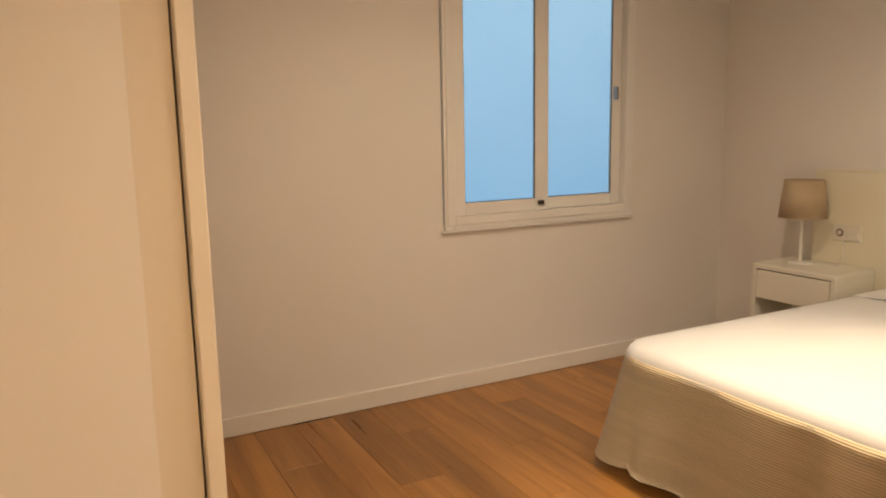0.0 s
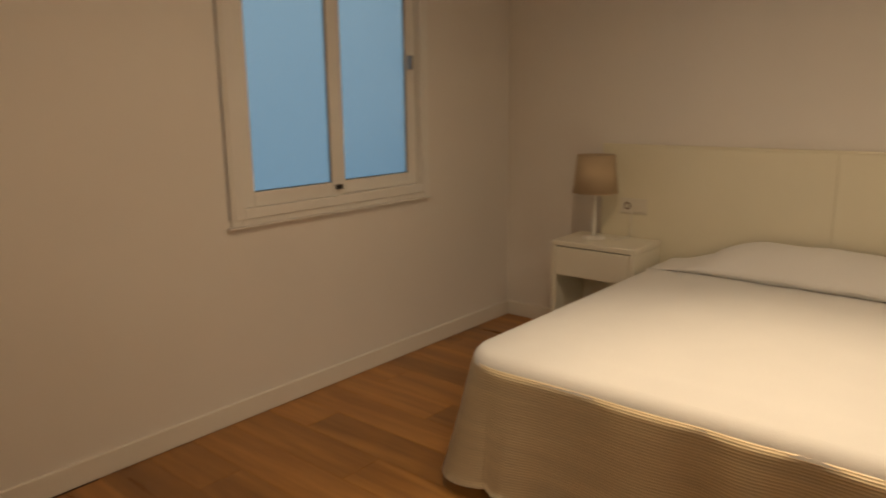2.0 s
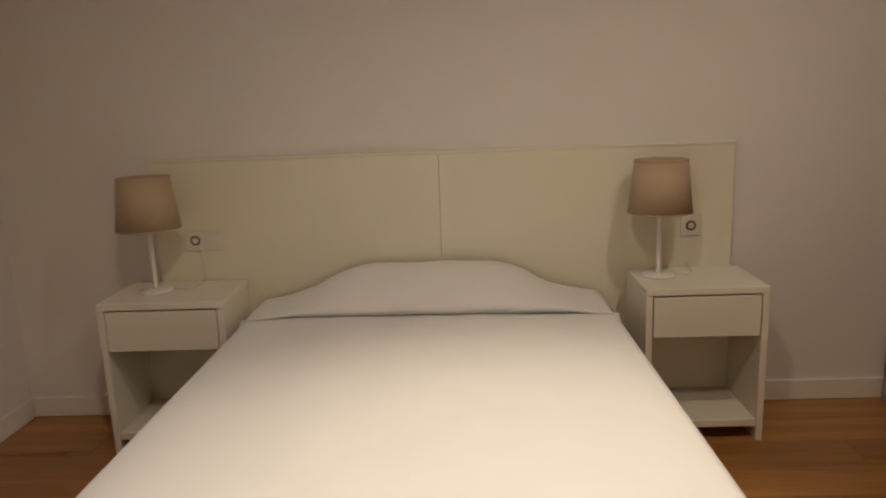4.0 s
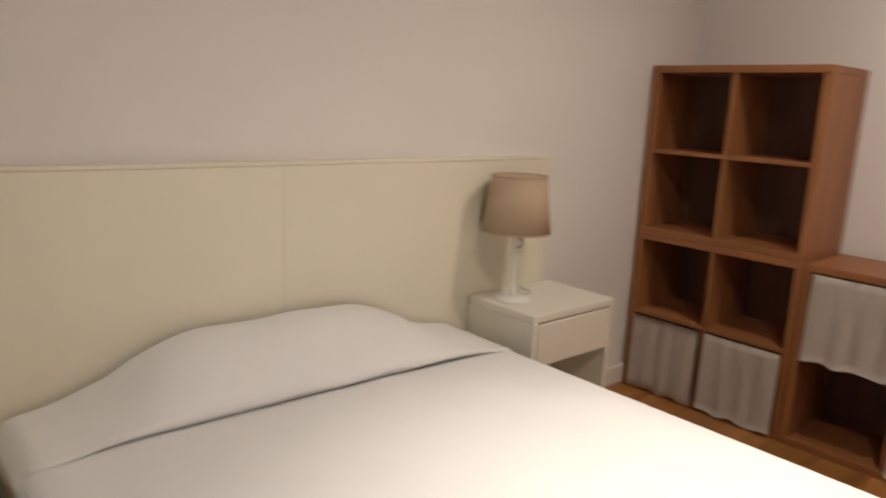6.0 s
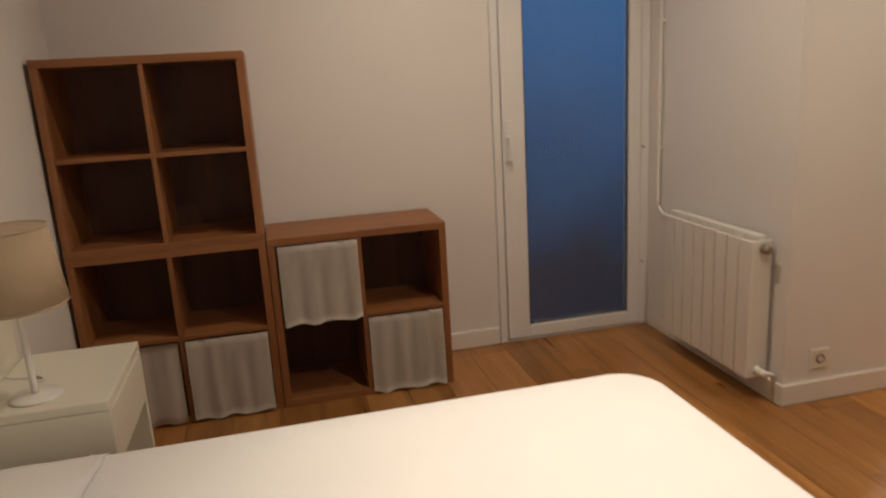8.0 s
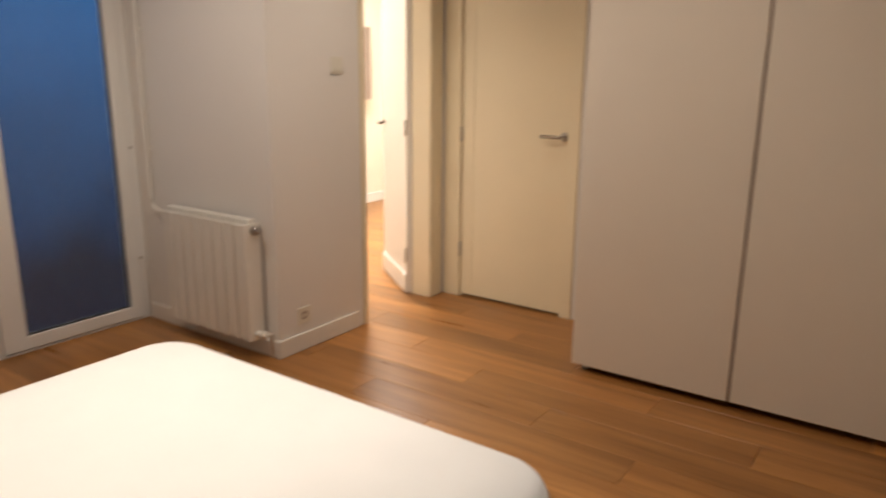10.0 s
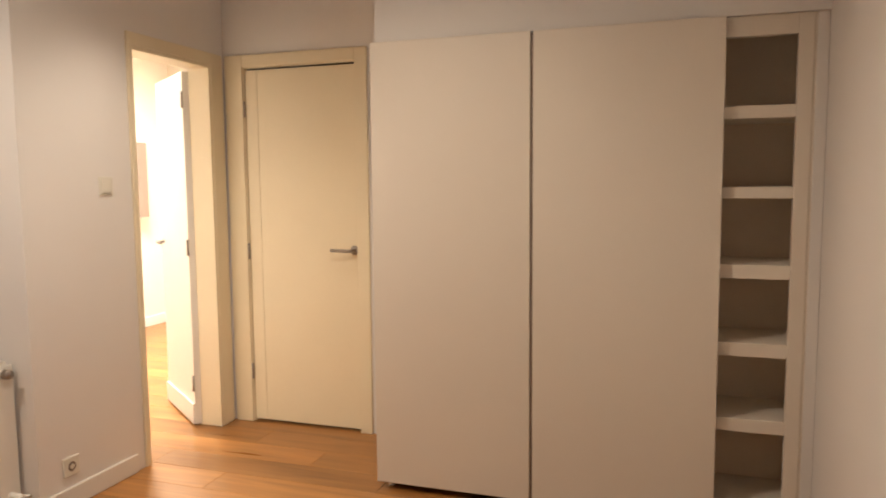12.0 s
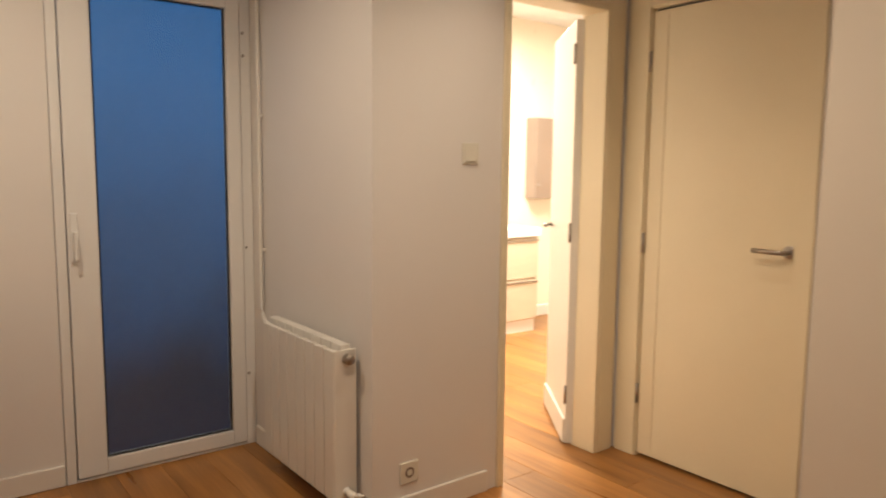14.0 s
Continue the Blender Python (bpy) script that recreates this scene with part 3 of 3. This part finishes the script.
def pillow_cover():
    """The cover drawn over a long pillow: a soft hump that falls to the fold line and to both sides."""
    bm = bmesh.new()
    nx, ny = 46, 18
    half = (BX1 - BX0) / 2 + 0.012
    grid = []
    for j in range(ny + 1):
        v = j / ny
        y = -0.362 + v * 0.302
        row = []
        for i in range(nx + 1):
            u = -1 + 2 * i / nx
            across = max(0.0, 1 - abs(u / 0.62) ** 4) ** 0.6 if abs(u) < 0.62 else 0.0
            shoulder = 0.5 * (1 + math.cos(math.pi * min(1, max(0, (abs(u) - 0.3) / 0.68))))
            rise = math.sin(math.pi / 2 * min(1, v * 1.25)) ** 0.8
            h = 0.138 * rise * (0.25 * across + 0.75 * shoulder)
            edge = max(0.0, (abs(u) - 0.94) / 0.06)
            lip = 0.022 * (1 - v) * max(0.0, 1 - abs(u / 0.86) ** 6)
            z = BZ + 0.006 + lip + h - 0.05 * edge ** 2 + 0.005 * noise.noise(Vector((u * 5, v * 3, 9)))
            row.append(bm.verts.new((u * half, y - 0.014 * u * (1 - v), z)))
        grid.append(row)
    grid.insert(0, [bm.verts.new((q.co.x, q.co.y + 0.003, q.co.z - 0.004)) for q in grid[0]])
    grid.insert(0, [bm.verts.new((q.co.x, q.co.y + 0.045, BZ - 0.01)) for q in grid[0]])
    for a, b in zip(grid, grid[1:]):
        for i in range(nx):
            bm.faces.new((a[i], a[i + 1], b[i + 1], b[i]))
    bm.normal_update()
    if sum(f.normal.z for f in bm.faces) < 0:
        bmesh.ops.reverse_faces(bm, faces=bm.faces)
    return bm


bed = thing("bed", (BX0 + BX1) / 2, 0, 0, "double bed made up with a smooth white bedspread", "bed")
part("mattress", box(-(BX1 - BX0) / 2 + 0.03, (BX1 - BX0) / 2 - 0.03, BY0 + 0.03, BY1, 0.22, BZ - 0.02, 0.04, 3), M_LINEN, bed)
part("base", box(-(BX1 - BX0) / 2 + 0.05, (BX1 - BX0) / 2 - 0.05, BY0 + 0.05, BY1, 0.08, 0.218, 0.01), M_BLACK, bed, "dark bed base under the cover")
for lx in (-0.58, 0.58):
    for ly in (-1.7, -0.2):
        part("leg", lathe([(0.022, 0), (0.026, 0.08)], lx, ly, 16), M_BLACK, bed, "short black leg")
part("bedspread_top", bed_cover_top(), M_LINEN, bed, "smooth white bedspread", True)
part("bedspread_skirt", bed_skirt(), M_SATIN, bed, "hanging cream silky side with soft folds", True)
part("pillow_cover", pillow_cover(), M_LINEN, bed, "white cover drawn over a long pillow", True)

# ---- headboard ----
hb = thing("headboard", 1.827, 0, 0, "wide cream panelled headboard fixed to the wall", "headboard")
for x0, x1 in ((-1.165, -0.0005), (0.0005, 1.165)):
    part("panel", box(x0, x1, -0.036, -0.001, 0.0, 1.09, 0.0012), M_HEAD, hb)
part("cap", box(-1.165, 1.165, -0.036, -0.001, 1.0905, 1.103, 0.003), M_HEAD, hb, "thin cream top edge")


# ---- nightstands ----
def nightstand(x0, x1):
    ob = thing("nightstand", (x0 + x1) / 2, -0.04, 0, "white lacquered nightstand with a drawer and open compartment", "nightstand", "nightstands beside the bed")
    w, d, h = (x1 - x0) / 2, 0.325, 0.602
    part("top", box(-w, w, -d, 0, h - 0.028, h, 0.004), M_NS, ob)
    for s in (-1, 1):
        part("side_panel", box(min(s * w, s * (w - 0.025)), max(s * w, s * (w - 0.025)), -d, 0, 0, h - 0.0285, 0.003), M_NS, ob)
    part("back_panel", box(-w + 0.025, w - 0.025, -0.012, -0.002, 0.05, h - 0.029), M_NS, ob)
    part("drawer_floor", box(-w + 0.0255, w - 0.0255, -d + 0.02, -0.013, 0.412, 0.424), M_NS, ob)
    part("drawer_front", box(-w + 0.029, w - 0.029, -d - 0.001, -d + 0.018, 0.415, h - 0.034, 0.003), M_NS, ob, "plain white drawer front with a dark gap above")
    # Near-black board darkens the drawer gap in place of real shade.
    part("gap_shade_strip", box(-w + 0.026, w - 0.026, -d + 0.019, -d + 0.03, 0.43, h - 0.03), M_DARKGAP, ob)
    part("bottom_shelf", box(-w + 0.0255, w - 0.0255, -d + 0.004, -0.013, 0.055, 0.085, 0.003), M_NS, ob)
    return ob


nightstand(0.545, 1.022)
nightstand(2.575, 3.02)


# ---- table lamps ----
def table_lamp():
    ob = thing("table_lamp", 0.703, -0.19, 0.602, "unlit bedside lamp with a beige fabric shade", "lamp", "bedside lamps")
    part("base", lathe([(0.0, 0), (0.062, 0), (0.064, 0.004), (0.06, 0.009), (0.02, 0.014), (0.0, 0.014)]), M_STEM, ob, "round white base", True)
    part("stem", lathe([(0.0095, 0.013), (0.0085, 0.03), (0.0085, 0.235), (0.014, 0.24), (0.014, 0.275), (0.0, 0.28)], steps=20), M_STEM, ob, "slim white stem", True)
    sh = part("shade", lathe([(0.12, 0.25), (0.098, 0.45), (0.095, 0.45), (0.117, 0.25), (0.12, 0.25)], steps=56), M_SHADE, ob, "tapered beige fabric drum shade", True)
    for z, r in ((0.252, 0.1205), (0.447, 0.0992)):
        part("trim_ring", lathe([(r, z - 0.003), (r + 0.001, z), (r, z + 0.003), (r - 0.002, z)], steps=48), M_SHADE, sh)
    part("spider", boxes((-0.096, 0.096, -0.0015, 0.0015, 0.43, 0.433), (-0.0015, 0.0015, -0.096, 0.096, 0.43, 0.433)), M_STEEL, sh)
    part("cable", tube([(0.055, 0.02, 0.004), (0.09, 0.03, 0.004), (0.115, 0.01, 0.004), (0.14, 0.03, 0.004), (0.15, 0.1, 0.004), (0.15, 0.14, 0.02), (0.14, 0.148, 0.16)], 0.003, 8), M_STEM, ob, "thin white cable", True)
    return ob


lamp_w = table_lamp()
copy_thing(lamp_w, pose(2.668, -0.172, 0.602))


def wall_socket(x, y, z, turn, double, label):
    """A round socket in a frame plate; its front looks along -y before the turn."""
    ob = thing("wall_socket", x, y, z, label, "socket")
    ob.rotation_euler = (0, 0, radians(turn))
    w = 0.078 if double else 0.042
    part("plate", box(-0.042, 2 * w - 0.042, -0.009, 0, -0.042, 0.042, 0.004), M_PLASTIC, ob)
    part("socket_well", lathe([(0.021, -0.0092), (0.019, -0.0105), (0.016, -0.0092), (0.0, -0.0092)], axis="y", steps=24), M_TAUPE, ob, "dark round socket well")
    part("socket_face", lathe([(0.0, -0.0095), (0.012, -0.0095), (0.012, -0.0115), (0.0, -0.0115)], axis="y", steps=20), M_PLASTIC, ob)
    if double:
        part("rocker", box(0.047, 0.103, -0.013, -0.009, -0.028, 0.028, 0.003), M_PLASTIC, ob, "ivory light switch rocker")
    return ob


wall_socket(0.822, -0.036, 0.772, 0, True, "ivory socket and switch plate on the headboard")
wall_socket(2.828, -0.036, 0.772, 0, False, "ivory wall socket on the headboard")
wall_socket(2.975, -2.86, 0.18, -90, False, "ivory wall socket above the baseboard")

sw = thing("light_switch", 2.975, -3.14, 1.38, "ivory light switch beside the bathroom doorway", "switch")
part("plate", box(-0.006, 0, -0.041, 0.041, -0.041, 0.041, 0.003), M_PLASTIC, sw)
part("rocker", box(-0.009, -0.006, -0.03, 0.03, -0.03, 0.03, 0.003), M_PLASTIC, sw)


# ---- cube shelves ----
def cube_unit(y_mid, z, label):
    """A two by two cube shelf, its front looking to -x."""
    ob = thing("cube_shelf", 3.66, y_mid, z, label, "shelf", "cube shelf units")
    w, d, h, t = 0.376, 0.357, 0.745, 0.03
    part("top_board", box(0, d, -w, w, h - t, h, 0.002), M_SHELF_H, ob)
    part("bottom_board", box(0, d, -w, w, 0, t, 0.002), M_SHELF_H, ob)
    for s in (-1, 1):
        part("side_board", box(0.001, d, min(s * w, s * (w - t)) , max(s * w, s * (w - t)), t + 0.0005, h - t - 0.0005, 0.002), M_SHELF, ob)
    part("upright", box(0.004, d - 0.01, -0.009, 0.009, t + 0.0005, h - t - 0.0005, 0.0015), M_SHELF, ob)
    for s in (-1, 1):
        part("shelf", box(0.004, d - 0.01, min(s * 0.0095, s * (w - t - 0.0005)), max(s * 0.0095, s * (w - t - 0.0005)), 0.364, 0.381, 0.0015), M_SHELF_H, ob)
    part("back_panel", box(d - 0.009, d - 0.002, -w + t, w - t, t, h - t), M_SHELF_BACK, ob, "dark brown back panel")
    return ob


def cube_curtain(y_mid, z_top, height, seed):
    """A short pleated curtain hung in front of one cell, on its slim rod."""
    ob = thing("shelf_curtain", 3.66, y_mid, z_top, "short pleated whitewashed cotton curtain covering a shelf cell", "curtain", "shelf curtains")
    bm = bmesh.new()
    n, rows, half = 60, 10, 0.164
    grid = []
    for k in range(rows + 1):
        f = k / rows
        row = []
        for i in range(n + 1):
            u = i / n
            wave = math.sin(u * 23 + seed + 1.4 * noise.noise(Vector((u * 4, seed, 0)))) * (0.002 + 0.004 * f) + 0.003 * noise.noise(Vector((u * 9, f, seed)))
            drop = height * f + 0.006 * f * math.sin(u * 15 + seed * 2)
            row.append(bm.verts.new((-0.004 - 0.012 * f + wave, -half + 2 * half * u, -drop)))
        grid.append(row)
    for a, b in zip(grid, grid[1:]):
        for i in range(n):
            bm.faces.new((a[i], a[i + 1], b[i + 1], b[i]))
    bmesh.ops.solidify(bm, geom=bm.faces[:], thickness=0.002)
    bmesh.ops.recalc_face_normals(bm, faces=bm.faces)
    part("cloth", bm, M_CURTAIN, ob, "", True)
    part("rod", tube([(0.0, -0.166, -0.004), (0.0, 0.166, -0.004)], 0.003, 8), M_STEEL, ob)
    return ob


cube_unit(-0.394, 0.0, "walnut brown cube shelf with two curtained lower cells")
cube_unit(-0.394, 0.7455, "empty walnut brown cube shelf stacked on another")
cube_unit(-1.15, 0.0, "low walnut brown cube shelf with two curtained cells")
cube_curtain(-0.216, 0.358, 0.345, 0.3)
cube_curtain(-0.572, 0.358, 0.345, 1.7)
cube_curtain(-0.977, 0.71, 0.34, 2.6)
cube_curtain(-1.327, 0.358, 0.345, 4.1)


# ---- radiator and its pipe ----
rad = thing("radiator", 3.06, -2.64, 0.0, "white sectional panel radiator on the wall", "radiator")
n_sec, x_len = 8, 0.62
step = x_len / n_sec
for i in range(n_sec):
    bm = boxes((i * step + 0.004, (i + 1) * step - 0.004, 0.035, 0.05, 0.1, 0.665), (i * step + 0.03, (i + 1) * step - 0.03, -0.04, 0.035, 0.1, 0.66), (i * step + 0.002, (i + 1) * step - 0.002, -0.02, 0.02, 0.64, 0.685), bevel=0.003)
    part("section", bm, M_RAD, rad)
part("end_panel", box(-0.006, 0.002, -0.042, 0.05, 0.1, 0.668, 0.003), M_RAD, rad, "flat enamelled end panel")
for z in (0.13, 0.635):
    part("header_pipe", tube([(-0.012, 0.0, z), (x_len + 0.012, 0.0, z)], 0.018, 14), M_RAD, rad, "", True)
valve = part("bleed_plug", moved(lathe([(0.0, -0.03), (0.017, -0.03), (0.02, -0.02), (0.02, 0.0), (0.0, 0.0)], axis="x", steps=18), -0.01, 0.0, 0.635), M_STEEL, rad, "steel bleed plug", True)
part("valve", moved(lathe([(0.0, -0.05), (0.014, -0.05), (0.016, -0.03), (0.012, 0.0), (0.0, 0.0)], axis="x", steps=18), -0.01, 0.0, 0.13), M_RAD, rad, "white radiator valve", True)
part("feed_pipe", tube([(-0.045, 0.0, 0.13), (-0.05, -0.03, 0.125), (-0.05, -0.045, 0.12), (-0.05, -0.046, 0.02)], 0.008), M_RAD, rad, "thin white feed pipe", True)
for x in (0.1, 0.52):
    part("bracket", box(x - 0.012, x + 0.012, -0.06, -0.02, 0.55, 0.58), M_RAD, rad)

pipe = thing("riser_pipe", 3.9, -2.682, 0, "white painted heating pipe running down to the radiator", "pipe")
part("pipe", tube([(-0.19, 0.035, 0.637), (-0.1, 0.03, 0.638), (-0.03, 0.006, 0.642), (-0.006, 0.0, 0.655), (0, 0, 0.69), (0, 0, 1.6), (0, 0, CEIL)], 0.009, 12), M_TRIM, pipe, "", True)
for z in (0.95, 1.55, 2.2):
    part("clip", box(-0.013, 0.013, -0.018, 0.0, z - 0.008, z + 0.008, 0.002), M_TRIM, pipe)

# ---- bathroom things ----
van = thing("vanity_unit", 5.2, -5.31, 0.0, "beige two-drawer vanity unit below the mirror", "vanity")
part("carcass", box(-0.2, 0.215, -0.24, 0.24, 0.1, 0.78, 0.004), M_VANITY, van)
for z0, z1 in ((0.11, 0.43), (0.45, 0.77)):
    dr = part("drawer", box(-0.218, -0.2, -0.235, 0.235, z0, z1, 0.003), M_VANITY, van)
    part("grip", box(-0.226, -0.218, -0.235, 0.235, z1 - 0.02, z1 - 0.005, 0.002), M_STEEL, dr)
part("plinth", box(-0.19, 0.2, -0.23, 0.23, 0, 0.1), M_TRIM, van)
basin = bmesh.new()
box_into(basin, -0.235, 0.215, -0.255, 0.255, 0.785, 0.86, 0.012, 3)
tagged(new("washbasin", mesh_of("washbasin", moved(basin, 5.2, -5.31, 0), M_CERAMIC)), "white ceramic washbasin set on the vanity", "washbasin")
# Mirror built as a cabinet; its brownish reflection is put into the taupe.
mir = thing("wall_cabinet", 5.415, -5.93, 1.08, "narrow taupe cabinet standing in for the mirror on the tiled wall", "cabinet")
part("body", box(-0.11, -0.001, -0.17, 0.13, 0, 0.7, 0.003), M_TAUPE, mir)
mir_door = part("door", box(-0.128, -0.112, -0.168, 0.128, 0.002, 0.698, 0.003), M_TAUPE, mir)
part("knob", moved(lathe([(0.0, -0.018), (0.009, -0.016), (0.006, 0.0), (0.0, 0.0)], axis="x", steps=14), -0.128, 0.1, 0.12), M_STEEL, mir_door, "small steel knob", True)


# ---- floor boards ----
floor = structure("floor", box(-0.2, 5.6, -6.7, T, -0.12, -0.014), M_DARKGAP, "oak floor of long polished boards", "floor")
BW, BL = 0.187, 1.22
plank_mesh = {}


def plank(x0, x1, y0, y1):
    key = (round(x1 - x0, 3), round(y1 - y0, 3))
    if key not in plank_mesh:
        plank_mesh[key] = mesh_of("plank", box(0, key[0], 0, key[1], 0, 0.0135, 0.0012, 1), M_FLOOR)
    ob = new("plank", plank_mesh[key])
    ob.parent = floor
    ob.location = (x0, y0, -0.0135)


row = 0
y = 0.0
while y > -6.6:
    y0 = max(y - BW, -6.6)
    x = WEST + (row * 0.437) % BL - BL
    while x < 5.42:
        a, b = max(x, WEST), min(x + BL, 5.42)
        if y <= SOUTH - T:
            a = max(a, BLOCK_X)
        if b - a > 0.03:
            plank(a + 0.0007, b - 0.0007, y0 + 0.0007, y - 0.0007)
        x += BL
    y -= BW
    row += 1
